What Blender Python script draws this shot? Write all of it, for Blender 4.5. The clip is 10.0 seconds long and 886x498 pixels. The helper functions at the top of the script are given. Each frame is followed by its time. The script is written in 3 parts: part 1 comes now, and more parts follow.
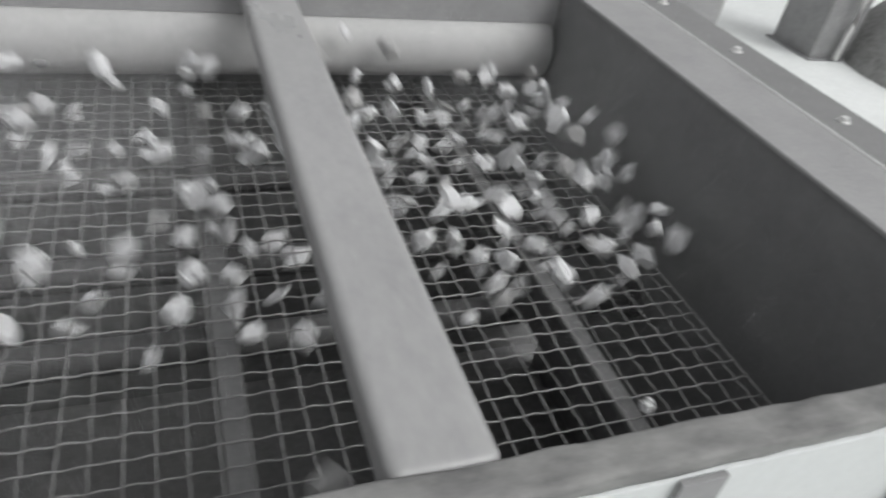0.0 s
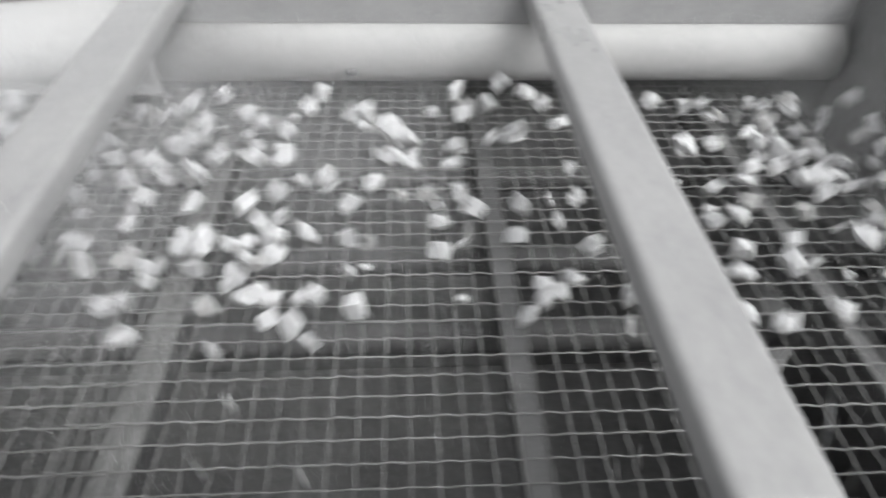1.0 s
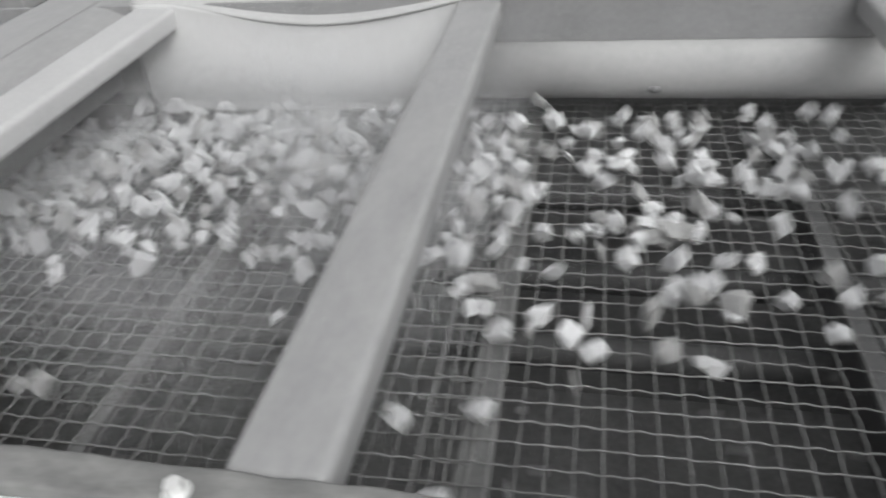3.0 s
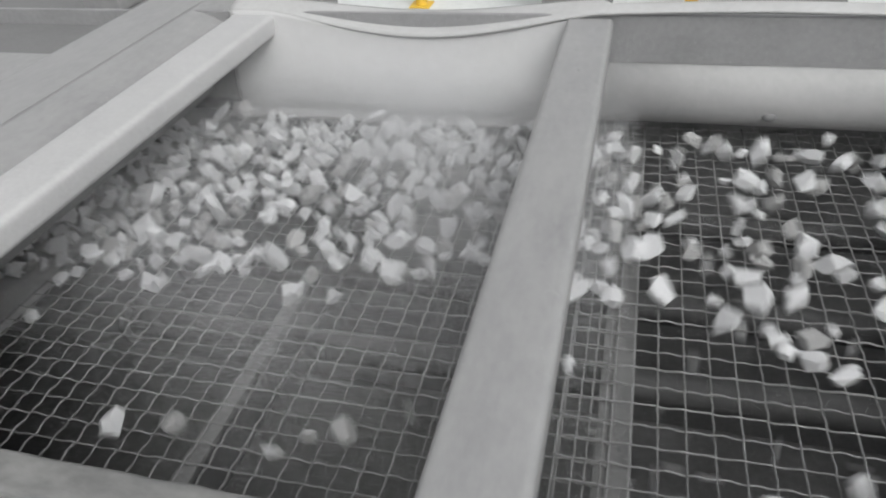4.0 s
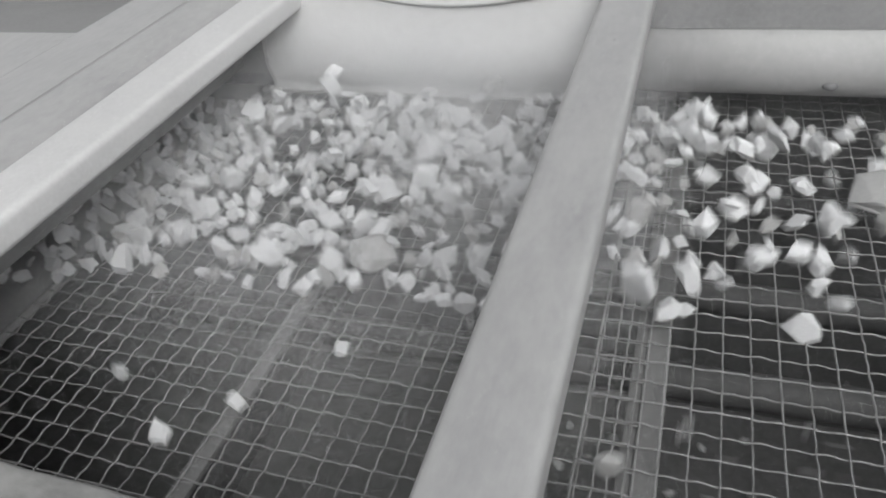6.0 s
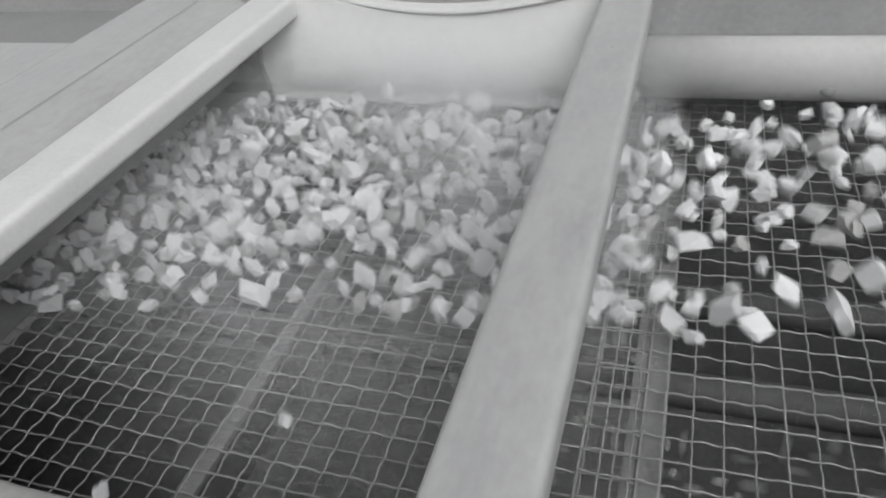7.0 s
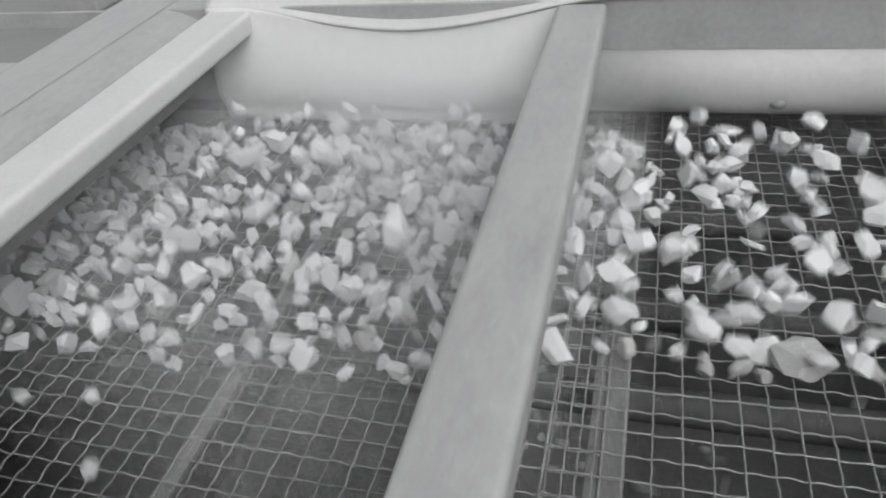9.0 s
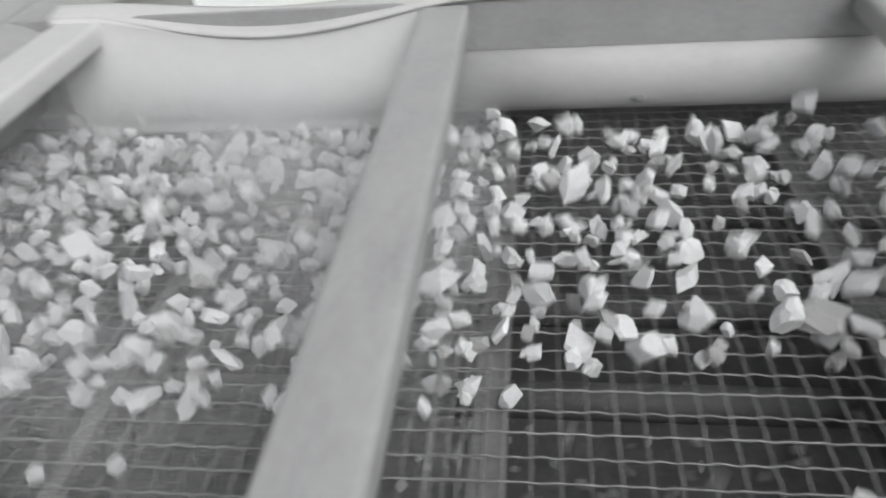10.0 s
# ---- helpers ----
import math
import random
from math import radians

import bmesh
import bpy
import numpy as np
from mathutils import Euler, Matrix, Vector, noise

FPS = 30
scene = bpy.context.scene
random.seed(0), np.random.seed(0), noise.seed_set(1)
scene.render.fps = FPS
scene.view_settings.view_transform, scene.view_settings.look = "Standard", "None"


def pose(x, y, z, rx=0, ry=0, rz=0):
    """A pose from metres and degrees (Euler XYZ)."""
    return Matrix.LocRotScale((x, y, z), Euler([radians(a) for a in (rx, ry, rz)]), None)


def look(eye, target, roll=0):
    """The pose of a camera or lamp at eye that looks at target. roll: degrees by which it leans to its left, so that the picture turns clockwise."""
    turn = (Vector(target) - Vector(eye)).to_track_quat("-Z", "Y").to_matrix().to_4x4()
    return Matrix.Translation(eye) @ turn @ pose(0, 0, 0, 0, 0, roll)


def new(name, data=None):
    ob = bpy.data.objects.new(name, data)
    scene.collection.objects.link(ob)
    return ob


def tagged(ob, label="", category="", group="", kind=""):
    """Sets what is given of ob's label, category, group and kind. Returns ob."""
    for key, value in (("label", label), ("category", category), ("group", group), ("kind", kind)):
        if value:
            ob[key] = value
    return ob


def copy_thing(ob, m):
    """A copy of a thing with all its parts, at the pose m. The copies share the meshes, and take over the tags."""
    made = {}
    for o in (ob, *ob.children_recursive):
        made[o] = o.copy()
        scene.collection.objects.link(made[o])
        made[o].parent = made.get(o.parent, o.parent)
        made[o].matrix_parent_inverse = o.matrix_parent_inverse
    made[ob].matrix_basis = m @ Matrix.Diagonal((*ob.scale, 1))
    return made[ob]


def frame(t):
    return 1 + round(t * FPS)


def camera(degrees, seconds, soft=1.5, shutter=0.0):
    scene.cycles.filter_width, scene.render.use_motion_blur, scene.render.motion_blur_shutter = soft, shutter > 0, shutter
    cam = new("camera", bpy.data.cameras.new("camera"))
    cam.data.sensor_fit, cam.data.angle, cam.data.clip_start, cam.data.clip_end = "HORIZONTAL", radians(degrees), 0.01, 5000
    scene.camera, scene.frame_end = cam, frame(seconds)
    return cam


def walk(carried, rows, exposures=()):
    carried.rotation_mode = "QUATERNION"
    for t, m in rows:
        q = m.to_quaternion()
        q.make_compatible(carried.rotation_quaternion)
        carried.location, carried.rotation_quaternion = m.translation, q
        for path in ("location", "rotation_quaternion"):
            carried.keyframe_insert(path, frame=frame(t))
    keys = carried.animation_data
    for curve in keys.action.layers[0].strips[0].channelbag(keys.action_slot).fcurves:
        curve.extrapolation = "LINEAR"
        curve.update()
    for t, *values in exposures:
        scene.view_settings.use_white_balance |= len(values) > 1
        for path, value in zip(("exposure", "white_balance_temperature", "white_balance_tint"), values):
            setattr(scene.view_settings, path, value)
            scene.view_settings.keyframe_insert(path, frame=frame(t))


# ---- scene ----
EXP0, SKY, SUN, DENSITY, DUST_COUNT = 0.22, 0.152, 0.6, 1.45, 1450000

import itertools


# ---------------- camera ----------------
def aim(x, y, z, yaw, pitch, roll):
    """Eye in metres; degrees turned to the left of +y, tipped down, leaned."""
    a, b = radians(yaw), radians(pitch)
    way = Vector((-math.sin(a) * math.cos(b), math.cos(a) * math.cos(b), -math.sin(b)))
    eye = Vector((x, y, z))
    return look(eye, eye + way, roll)


cam = camera(64.55, 10.0, soft=1.85, shutter=0.75)
ROWS = [
    (0, aim(0.477, -0.575, 0.724, -24.75, 36.69, 10.62)),
    (0.5, aim(0.426, -0.573, 0.746, -16.84, 38.41, 7.16)),
    (1, aim(0.348, -0.569, 0.772, -3.84, 39.70, 1.64)),
    (1.5, aim(0.305, -0.589, 0.771, 3.24, 38.98, -2.07)),
    (2, aim(0.263, -0.528, 0.799, 8.24, 39.65, -4.54)),
    (2.5, aim(0.215, -0.539, 0.805, 11.41, 39.34, -4.74)),
    (3, aim(0.105, -0.598, 0.756, 14.23, 36.84, -6.02)),
    (3.2, aim(0.063, -0.590, 0.765, 15.35, 37.45, -5.98)),
    (4.3, aim(-0.051, -0.563, 0.767, 17.88, 35.63, -5.48)),
    (4.5, aim(-0.036, -0.501, 0.757, 18.86, 35.47, -6.41)),
    (5, aim(-0.016, -0.478, 0.756, 21.40, 36.81, -7.62)),
    (5.5, aim(-0.010, -0.502, 0.753, 23.08, 38.44, -8.38)),
    (7, aim(-0.014, -0.494, 0.750, 22.77, 37.78, -8.77)),
    (7.5, aim(-0.021, -0.513, 0.758, 20.95, 38.02, -7.10)),
    (8, aim(-0.010, -0.486, 0.744, 20.24, 37.48, -8.19)),
    (8.5, aim(-0.003, -0.450, 0.745, 21.35, 37.58, -9.27)),
    (9, aim(-0.003, -0.471, 0.760, 19.48, 37.64, -8.02)),
    (9.5, aim(0.005, -0.456, 0.752, 17.73, 37.11, -8.23)),
    (10, aim(0.043, -0.442, 0.744, 9.89, 38.17, -6.15)),
]
walk(cam, ROWS, exposures=[(0, EXP0 - 0.16), (0.6, EXP0 + 0.05), (1.0, EXP0 + 0.36), (1.6, EXP0 + 0.16), (2.5, EXP0 - 0.06), (3.2, EXP0 - 0.14), (4.3, EXP0 - 0.22), (5.0, EXP0 - 0.11), (7.5, EXP0 - 0.08), (9, EXP0 - 0.1), (10, EXP0 - 0.06)])

# ---------------- world and light ----------------
world = bpy.data.worlds.new("overcast_sky")
scene.world = world
world.use_nodes = True
wn, wl = world.node_tree.nodes, world.node_tree.links
sky = wn.new("ShaderNodeTexSky")
sky.sky_type = "NISHITA"
sky.sun_disc = False
sky.sun_elevation, sky.sun_rotation = radians(50), radians(135)
sky.dust_density, sky.air_density = 4.0, 1.0
grey = wn.new("ShaderNodeHueSaturation")
grey.inputs["Saturation"].default_value = 0.06
wl.new(sky.outputs[0], grey.inputs["Color"])
wl.new(grey.outputs[0], wn["Background"].inputs["Color"])
wn["Background"].inputs["Strength"].default_value = SKY

sun = new("sun", bpy.data.lights.new("sun", "SUN"))
sun.data.energy, sun.data.angle, sun.data.color = SUN, radians(45), (0.955, 0.985, 1.01)
sun.matrix_world = look((2.7, -2.7, 4.6), (0, 0, 0))


# ---------------- materials ----------------
def mat(name, base, rough=0.6, metal=0.0, var=0.25, grain=60.0, patch=5.0, bump=0.15, dust=0.0, each=0.0, stretch=(1, 1, 1), dusty=(0.55, 0.55, 0.54)):
    """A surface with fine grain, larger blotches, fine relief and, on request, a film of stone dust."""
    m = bpy.data.materials.new(name)
    m.use_nodes = True
    n, l = m.node_tree.nodes, m.node_tree.links
    b = n["Principled BSDF"]
    co = n.new("ShaderNodeTexCoord")
    mp = n.new("ShaderNodeMapping")
    mp.inputs["Scale"].default_value = stretch
    l.new(co.outputs["Object"], mp.inputs["Vector"])

    def noise_of(scale, detail):
        t = n.new("ShaderNodeTexNoise")
        t.inputs["Scale"].default_value, t.inputs["Detail"].default_value, t.inputs["Roughness"].default_value = scale, detail, 0.62
        l.new(mp.outputs[0], t.inputs["Vector"])
        return t.outputs["Fac"]

    fine, broad = noise_of(grain, 6), noise_of(patch, 4)
    total = n.new("ShaderNodeMath")
    total.operation = "ADD"
    l.new(fine, total.inputs[0]), l.new(broad, total.inputs[1])
    span = n.new("ShaderNodeMapRange")
    span.inputs["From Min"].default_value, span.inputs["From Max"].default_value = 0.65, 1.35
    span.inputs["To Min"].default_value, span.inputs["To Max"].default_value = 1 - var, 1 + var
    l.new(total.outputs[0], span.inputs["Value"])
    value = span.outputs[0]
    if each:
        info = n.new("ShaderNodeObjectInfo")
        pick = n.new("ShaderNodeMapRange")
        pick.inputs["To Min"].default_value, pick.inputs["To Max"].default_value = 1 - each, 1 + each
        l.new(info.outputs["Random"], pick.inputs["Value"])
        mul = n.new("ShaderNodeMath")
        mul.operation = "MULTIPLY"
        l.new(value, mul.inputs[0]), l.new(pick.outputs[0], mul.inputs[1])
        value = mul.outputs[0]
    tint = n.new("ShaderNodeVectorMath")
    tint.operation = "SCALE"
    tint.inputs[0].default_value = base
    l.new(value, tint.inputs["Scale"])
    colour = tint.outputs[0]
    if dust:
        film = n.new("ShaderNodeMapRange")
        film.inputs["From Min"].default_value, film.inputs["From Max"].default_value = 0.35, 0.72
        film.inputs["To Min"].default_value, film.inputs["To Max"].default_value = 0.0, dust
        l.new(noise_of(patch * 2.3, 8), film.inputs["Value"])
        mix = n.new("ShaderNodeMix")
        mix.data_type = "RGBA"
        mix.inputs["B"].default_value = (*dusty, 1)
        l.new(film.outputs[0], mix.inputs["Factor"])
        l.new(colour, mix.inputs["A"])
        colour = mix.outputs["Result"]
    l.new(colour, b.inputs["Base Color"])
    wear = n.new("ShaderNodeMapRange")
    wear.inputs["To Min"].default_value, wear.inputs["To Max"].default_value = max(0.05, rough - 0.15), min(1, rough + 0.15)
    l.new(broad, wear.inputs["Value"])
    l.new(wear.outputs[0], b.inputs["Roughness"])
    b.inputs["Metallic"].default_value = metal
    if bump:
        rel = n.new("ShaderNodeBump")
        rel.inputs["Strength"].default_value, rel.inputs["Distance"].default_value = bump, 0.004
        l.new(total.outputs[0], rel.inputs["Height"])
        l.new(rel.outputs[0], b.inputs["Normal"])
    return m


PALE_PAINT = mat("pale_grey_paint", (0.50, 0.50, 0.50), 0.62, var=0.10, grain=140, patch=6, bump=0.12, dust=0.4)
PAINT = mat("dusty_grey_paint", (0.305, 0.305, 0.305), 0.32, var=0.15, grain=90, patch=7, bump=0.06, stretch=(1, 0.4, 1), dust=0.5, dusty=(0.40, 0.40, 0.395))
PLATE = mat("dusty_side_plate", (0.28, 0.28, 0.28), 0.55, var=0.16, grain=90, patch=4, bump=0.12, dust=0.4, dusty=(0.40, 0.40, 0.40))
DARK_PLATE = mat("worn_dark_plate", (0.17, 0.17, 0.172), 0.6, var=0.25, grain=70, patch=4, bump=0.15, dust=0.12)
CURTAIN = mat("pale_rubber_sheet", (0.58, 0.58, 0.575), 0.65, var=0.05, grain=40, patch=3, bump=0.015)
RUBBER = mat("dusty_rubber", (0.42, 0.42, 0.415), 0.7, var=0.10, grain=60, patch=5, bump=0.1, dust=0.4, dusty=(0.52, 0.52, 0.51))
SEAL = mat("pale_rubber_seal", (0.50, 0.50, 0.495), 0.6, var=0.08, grain=80, patch=6, bump=0.08)
# end plate grey set below the other plates' to stand for its shade
END_PLATE = mat("worn_shade_toned_end_plate", (0.17, 0.17, 0.172), 0.6, var=0.12, grain=90, patch=3, bump=0.05, dust=0.2, dusty=(0.36, 0.36, 0.36))
RIM = mat("scuffed_rim", (0.15, 0.15, 0.148), 0.75, var=0.4, grain=45, patch=14, bump=0.35, dust=0.75, dusty=(0.31, 0.31, 0.30), stretch=(0.5, 1, 1))
SKIN = mat("white_painted_skin", (0.55, 0.57, 0.565), 0.5, var=0.06, grain=60, patch=3, bump=0.08)
FLANGE = mat("grey_flange_paint", (0.27, 0.27, 0.27), 0.6, var=0.14, grain=120, patch=5, bump=0.12, dust=0.3, dusty=(0.42, 0.42, 0.42))
WIRE = mat("worn_steel_wire", (0.265, 0.265, 0.262), 0.5, metal=0.35, var=0.35, grain=160, patch=9, bump=0.1, each=0.18)
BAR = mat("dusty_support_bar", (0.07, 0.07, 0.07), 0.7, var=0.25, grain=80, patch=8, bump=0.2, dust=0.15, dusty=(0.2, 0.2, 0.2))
STRIP = mat("worn_clamp_strip", (0.15, 0.15, 0.148), 0.65, var=0.25, grain=80, patch=9, bump=0.25, dust=0.3, dusty=(0.25, 0.25, 0.25))
DULL_STRIP = mat("dull_support_cap", (0.15, 0.15, 0.15), 0.7, var=0.25, grain=80, patch=9, bump=0.2, dust=0.3, dusty=(0.26, 0.26, 0.26))
STONE = mat("white_limestone", (0.712, 0.717, 0.722), 0.92, var=0.2, grain=70, patch=22, bump=0.5, each=0.16)
GREY_STONE = mat("grey_limestone", (0.43, 0.43, 0.424), 0.9, var=0.16, grain=60, patch=20, bump=0.5, each=0.12)
OUTER_FLANGE = mat("dark_flange_paint", (0.19, 0.19, 0.19), 0.6, var=0.14, grain=120, patch=5, bump=0.12, dust=0.2, dusty=(0.3, 0.3, 0.3))
PAN = mat("dark_under_pan", (0.17, 0.17, 0.17), 0.8, var=0.3, grain=40, patch=3, bump=0.2, dust=0.1, dusty=(0.2, 0.2, 0.2))
CONCRETE = mat("pale_dusty_concrete", (0.72, 0.74, 0.73), 0.8, var=0.10, grain=25, patch=1.2, bump=0.2)
STEEL_GREY = mat("grey_column_paint", (0.22, 0.22, 0.222), 0.6, var=0.2, grain=40, patch=4, dust=0.2)
YELLOW = mat("safety_yellow_paint", (0.75, 0.50, 0.06), 0.55, var=0.12, grain=50, patch=5)
BOLT = mat("bright_zinc_bolt", (0.75, 0.75, 0.74), 0.45, metal=0.3, var=0.12, grain=120, patch=30)
CABLE = mat("black_cable", (0.05, 0.05, 0.05), 0.6, var=0.2)
GRAVEL = mat("dirty_gravel", (0.24, 0.24, 0.235), 0.95, var=0.4, grain=25, patch=6, bump=0.6)


# ---------------- mesh helpers ----------------
def mesh_of(name, bm, material, smooth=False):
    me = bpy.data.meshes.new(name)
    bmesh.ops.recalc_face_normals(bm, faces=bm.faces)
    for f in bm.faces:
        f.smooth = smooth
    bm.to_mesh(me)
    bm.free()
    me.materials.append(material)
    return me


def thing(name, label, category, group="", kind="", at=(0, 0, 0)):
    ob = new(name)
    ob.location = at
    ob.empty_display_size = 0.05
    return tagged(ob, label, category, group, kind)


def part(name, bm, material, parent=None, label="", smooth=False):
    ob = new(name, mesh_of(name, bm, material, smooth))
    if parent:
        ob.parent = parent
    return tagged(ob, label)


def box(x0, x1, y0, y1, z0, z1, bevel=0.003, seg=2, bm=None):
    bm = bm or bmesh.new()
    m = Matrix.Translation(((x0 + x1) / 2, (y0 + y1) / 2, (z0 + z1) / 2)) @ Matrix.Diagonal((x1 - x0, y1 - y0, z1 - z0, 1))
    got = bmesh.ops.create_cube(bm, size=1, matrix=m)
    if bevel:
        edges = list({e for v in got["verts"] for e in v.link_edges})
        bmesh.ops.bevel(bm, geom=edges, offset=bevel, segments=seg, affect="EDGES", profile=0.6)
    return bm


def tube(points, radius, sides=6, bm=None):
    """A round bar along the points."""
    bm = bm or bmesh.new()
    rings = []
    for i, p in enumerate(points):
        p = Vector(p)
        way = (Vector(points[min(i + 1, len(points) - 1)]) - Vector(points[max(i - 1, 0)])).normalized()
        side = way.cross(Vector((0, 0, 1)))
        side = side.normalized() if side.length > 1e-4 else Vector((1, 0, 0))
        up = side.cross(way)
        rings.append([bm.verts.new(p + radius * (math.cos(a) * side + math.sin(a) * up)) for a in (2 * math.pi * k / sides for k in range(sides))])
    for a, b in zip(rings, rings[1:]):
        for k in range(sides):
            bm.faces.new((a[k], a[(k + 1) % sides], b[(k + 1) % sides], b[k]))
    bm.faces.new(rings[0]), bm.faces.new(rings[-1])
    return bm


def sheet(nx, ny, place, thick, bm=None):
    """A bent sheet with thickness; place(u, v) gives a point for u, v in 0..1."""
    bm = bm or bmesh.new()
    pts = [[Vector(place(i / nx, j / ny)) for j in range(ny + 1)] for i in range(nx + 1)]
    front = [[bm.verts.new(p) for p in row] for row in pts]
    back = []
    for i in range(nx + 1):
        row = []
        for j in range(ny + 1):
            du = pts[min(i + 1, nx)][j] - pts[max(i - 1, 0)][j]
            dv = pts[i][min(j + 1, ny)] - pts[i][max(j - 1, 0)]
            row.append(bm.verts.new(pts[i][j] + du.cross(dv).normalized() * thick))
        back.append(row)
    for i in range(nx):
        for j in range(ny):
            bm.faces.new((front[i][j], front[i + 1][j], front[i + 1][j + 1], front[i][j + 1]))
            bm.faces.new((back[i][j], back[i][j + 1], back[i + 1][j + 1], back[i + 1][j]))
    for i in range(nx):
        for j in (0, ny):
            bm.faces.new((front[i][j], front[i + 1][j], back[i + 1][j], back[i][j]))
    for j in range(ny):
        for i in (0, nx):
            bm.faces.new((front[i][j], front[i][j + 1], back[i][j + 1], back[i][j]))
    return bm


def bolt(parent, x, y, z, r=0.011, h=0.009):
    bm = bmesh.new()
    bmesh.ops.create_cone(bm, cap_ends=True, segments=20, radius1=r * 1.45, radius2=r * 1.45, depth=0.002, matrix=pose(x, y, z + 0.001))
    bmesh.ops.create_cone(bm, cap_ends=True, segments=6, radius1=r, radius2=r * 0.94, depth=h, matrix=pose(x, y, z + 0.002 + h / 2, 0, 0, 17))
    part("bolt", bm, BOLT, parent, "bright hexagon bolt head with washer")


# ---------------- plan of the machine ----------------
TOP, BEAM = 0.282, 0.048        # height of the beam tops over the mesh, depth of a beam
NEAR, FAR = -0.295, 0.886       # inner faces of the two side plates
WEST, EAST = -0.950, 1.328      # feed end beam, discharge end plate
CELL, WIRE_R = 0.035, 0.0015
SEAMS = (-0.574, -0.021, 0.509, 1.036)
DECK_END = 1.25

# ground, one sheet to the horizon
part("ground", box(-400, 400, -400, 400, -1.30, -1.10, 0), CONCRETE)
tagged(bpy.data.objects["ground"], "pale dusty concrete yard around the machine", "ground", kind="structure")

# far side plate with its rounded deflector
far = thing("wall_north", "dusty grey steel side plate of the screen box with a rounded deflector", "wall", kind="structure")
part("plate", box(-4.3, 1.80, FAR, FAR + 0.012, 0.066, TOP + 0.003, 0.002), PLATE, far)
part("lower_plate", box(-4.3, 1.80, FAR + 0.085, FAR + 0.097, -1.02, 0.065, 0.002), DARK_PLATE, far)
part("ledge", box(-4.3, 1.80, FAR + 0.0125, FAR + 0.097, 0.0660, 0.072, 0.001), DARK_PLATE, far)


def deflector(u, v):
    # half-round profile from the plate out over the mesh and back in under the lip
    a = radians(90 - 172 * v)
    return (-0.1735 + 1.487 * u, FAR - 0.001 - 0.046 * math.cos(a), 0.124 + 0.060 * math.sin(a))


part("deflector", sheet(4, 22, deflector, -0.004), RUBBER, far, "pale rubber-lined half-round deflector", smooth=True)
part("rim", box(-0.10, 1.80, FAR + 0.013, FAR + 0.055, TOP - 0.022, TOP - 0.006, 0.003), PLATE, far)

bm = bmesh.new()
bmesh.ops.create_icosphere(bm, subdivisions=2, radius=0.011, matrix=pose(0.236, FAR - 0.046, 0.098) @ Matrix.Diagonal((1.3, 0.8, 0.9, 1)))
part("bolt", bm, DARK_PLATE, far, "dark bolt head on the deflector", smooth=True)

# near side plate with its scuffed rim
near = thing("wall_south", "grey steel side plate with a scuffed, dusty rim", "wall", kind="structure")
part("plate", box(-4.3, 1.80, NEAR - 0.026, NEAR - 0.012, -1.02, TOP - 0.006, 0.002), PLATE, near)

part("outer_skin", box(-4.3, 1.80, NEAR - 0.0395, NEAR - 0.0265, -1.02, TOP - 0.017, 0.003), SKIN, near, "white painted outer skin")
for x in (-2.2, -1.1, -0.05, 0.857):
    part("rib", box(x - 0.024, x + 0.024, NEAR - 0.046, NEAR - 0.040, -1.00, TOP - 0.0175, 0.001), STEEL_GREY, near, "dark grey stiffening rib")

part("hose", tube([(1.19 - 0.012 * k, NEAR - 0.046 - 0.001 * math.sin(k), 0.24 - 0.05 * k) for k in range(22)], 0.006, 8), CABLE, near, "thin dark hose along the skin", smooth=True)
bolt(near, -0.203, NEAR - 0.026, TOP + 0.003, 0.008, 0.012)


def rim(u, v):
    a = radians(-62 + 304 * v)
    wob = 0.0022 * noise.noise(Vector((u * 60, v * 2, 1.0)))
    return (-0.945 + 2.26 * u, NEAR - 0.0185 - (0.0185 + wob) * max(-1, min(1, 1.35 * math.cos(a))), TOP - 0.006 + (0.0105 + wob) * max(-1.2, min(0.9, 1.25 * math.sin(a))))


part("rim", sheet(150, 16, rim, -0.002), RIM, near, "scuffed rubber edge strip with pale dust", smooth=True)

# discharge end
east = thing("wall_east", "steel end plate at the discharge gap, shade put into its dark grey", "wall", kind="structure")
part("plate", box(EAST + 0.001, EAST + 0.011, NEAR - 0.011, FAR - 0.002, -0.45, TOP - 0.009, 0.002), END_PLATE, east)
part("flange", box(EAST - 0.004, EAST + 0.146, NEAR - 0.036, FAR + 0.012, TOP - 0.008, TOP, 0.003), FLANGE, east)
part("weld_bead", tube([(EAST + 0.149 + 0.0012 * math.sin(i * 2.1), NEAR - 0.036 + i * 0.0154, TOP - 0.003) for i in range(80)], 0.0058, 7), PALE_PAINT, east, smooth=True)
part("outer_flange", box(EAST + 0.147, EAST + 0.290, NEAR - 0.036, FAR + 0.012, TOP - 0.018, TOP - 0.010, 0.002), OUTER_FLANGE, east)
for y in (-0.07, 0.232, 0.534, 0.812):
    bolt(east, EAST + 0.230, y, TOP - 0.010, 0.008, 0.007)
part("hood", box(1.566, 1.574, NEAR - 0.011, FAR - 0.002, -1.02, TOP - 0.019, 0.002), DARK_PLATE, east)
part("chute_floor", box(-4.3, 1.80, NEAR - 0.026, FAR + 0.097, -1.06, -1.021, 0.002), PAN, east)

# feed end, closed above the moving stones
west = thing("wall_west", "dusty grey feed box cover with a curved rubber seal", "wall", kind="structure")


def seal(u, v):
    return (WEST - 0.008 - 0.115 * v, NEAR - 0.03 + (FAR - NEAR + 0.78) * u, TOP - 0.050 + 0.050 * math.sin(1.57 * v ** 0.75) + 0.001 * (1 - v) * math.sin(9 * u))


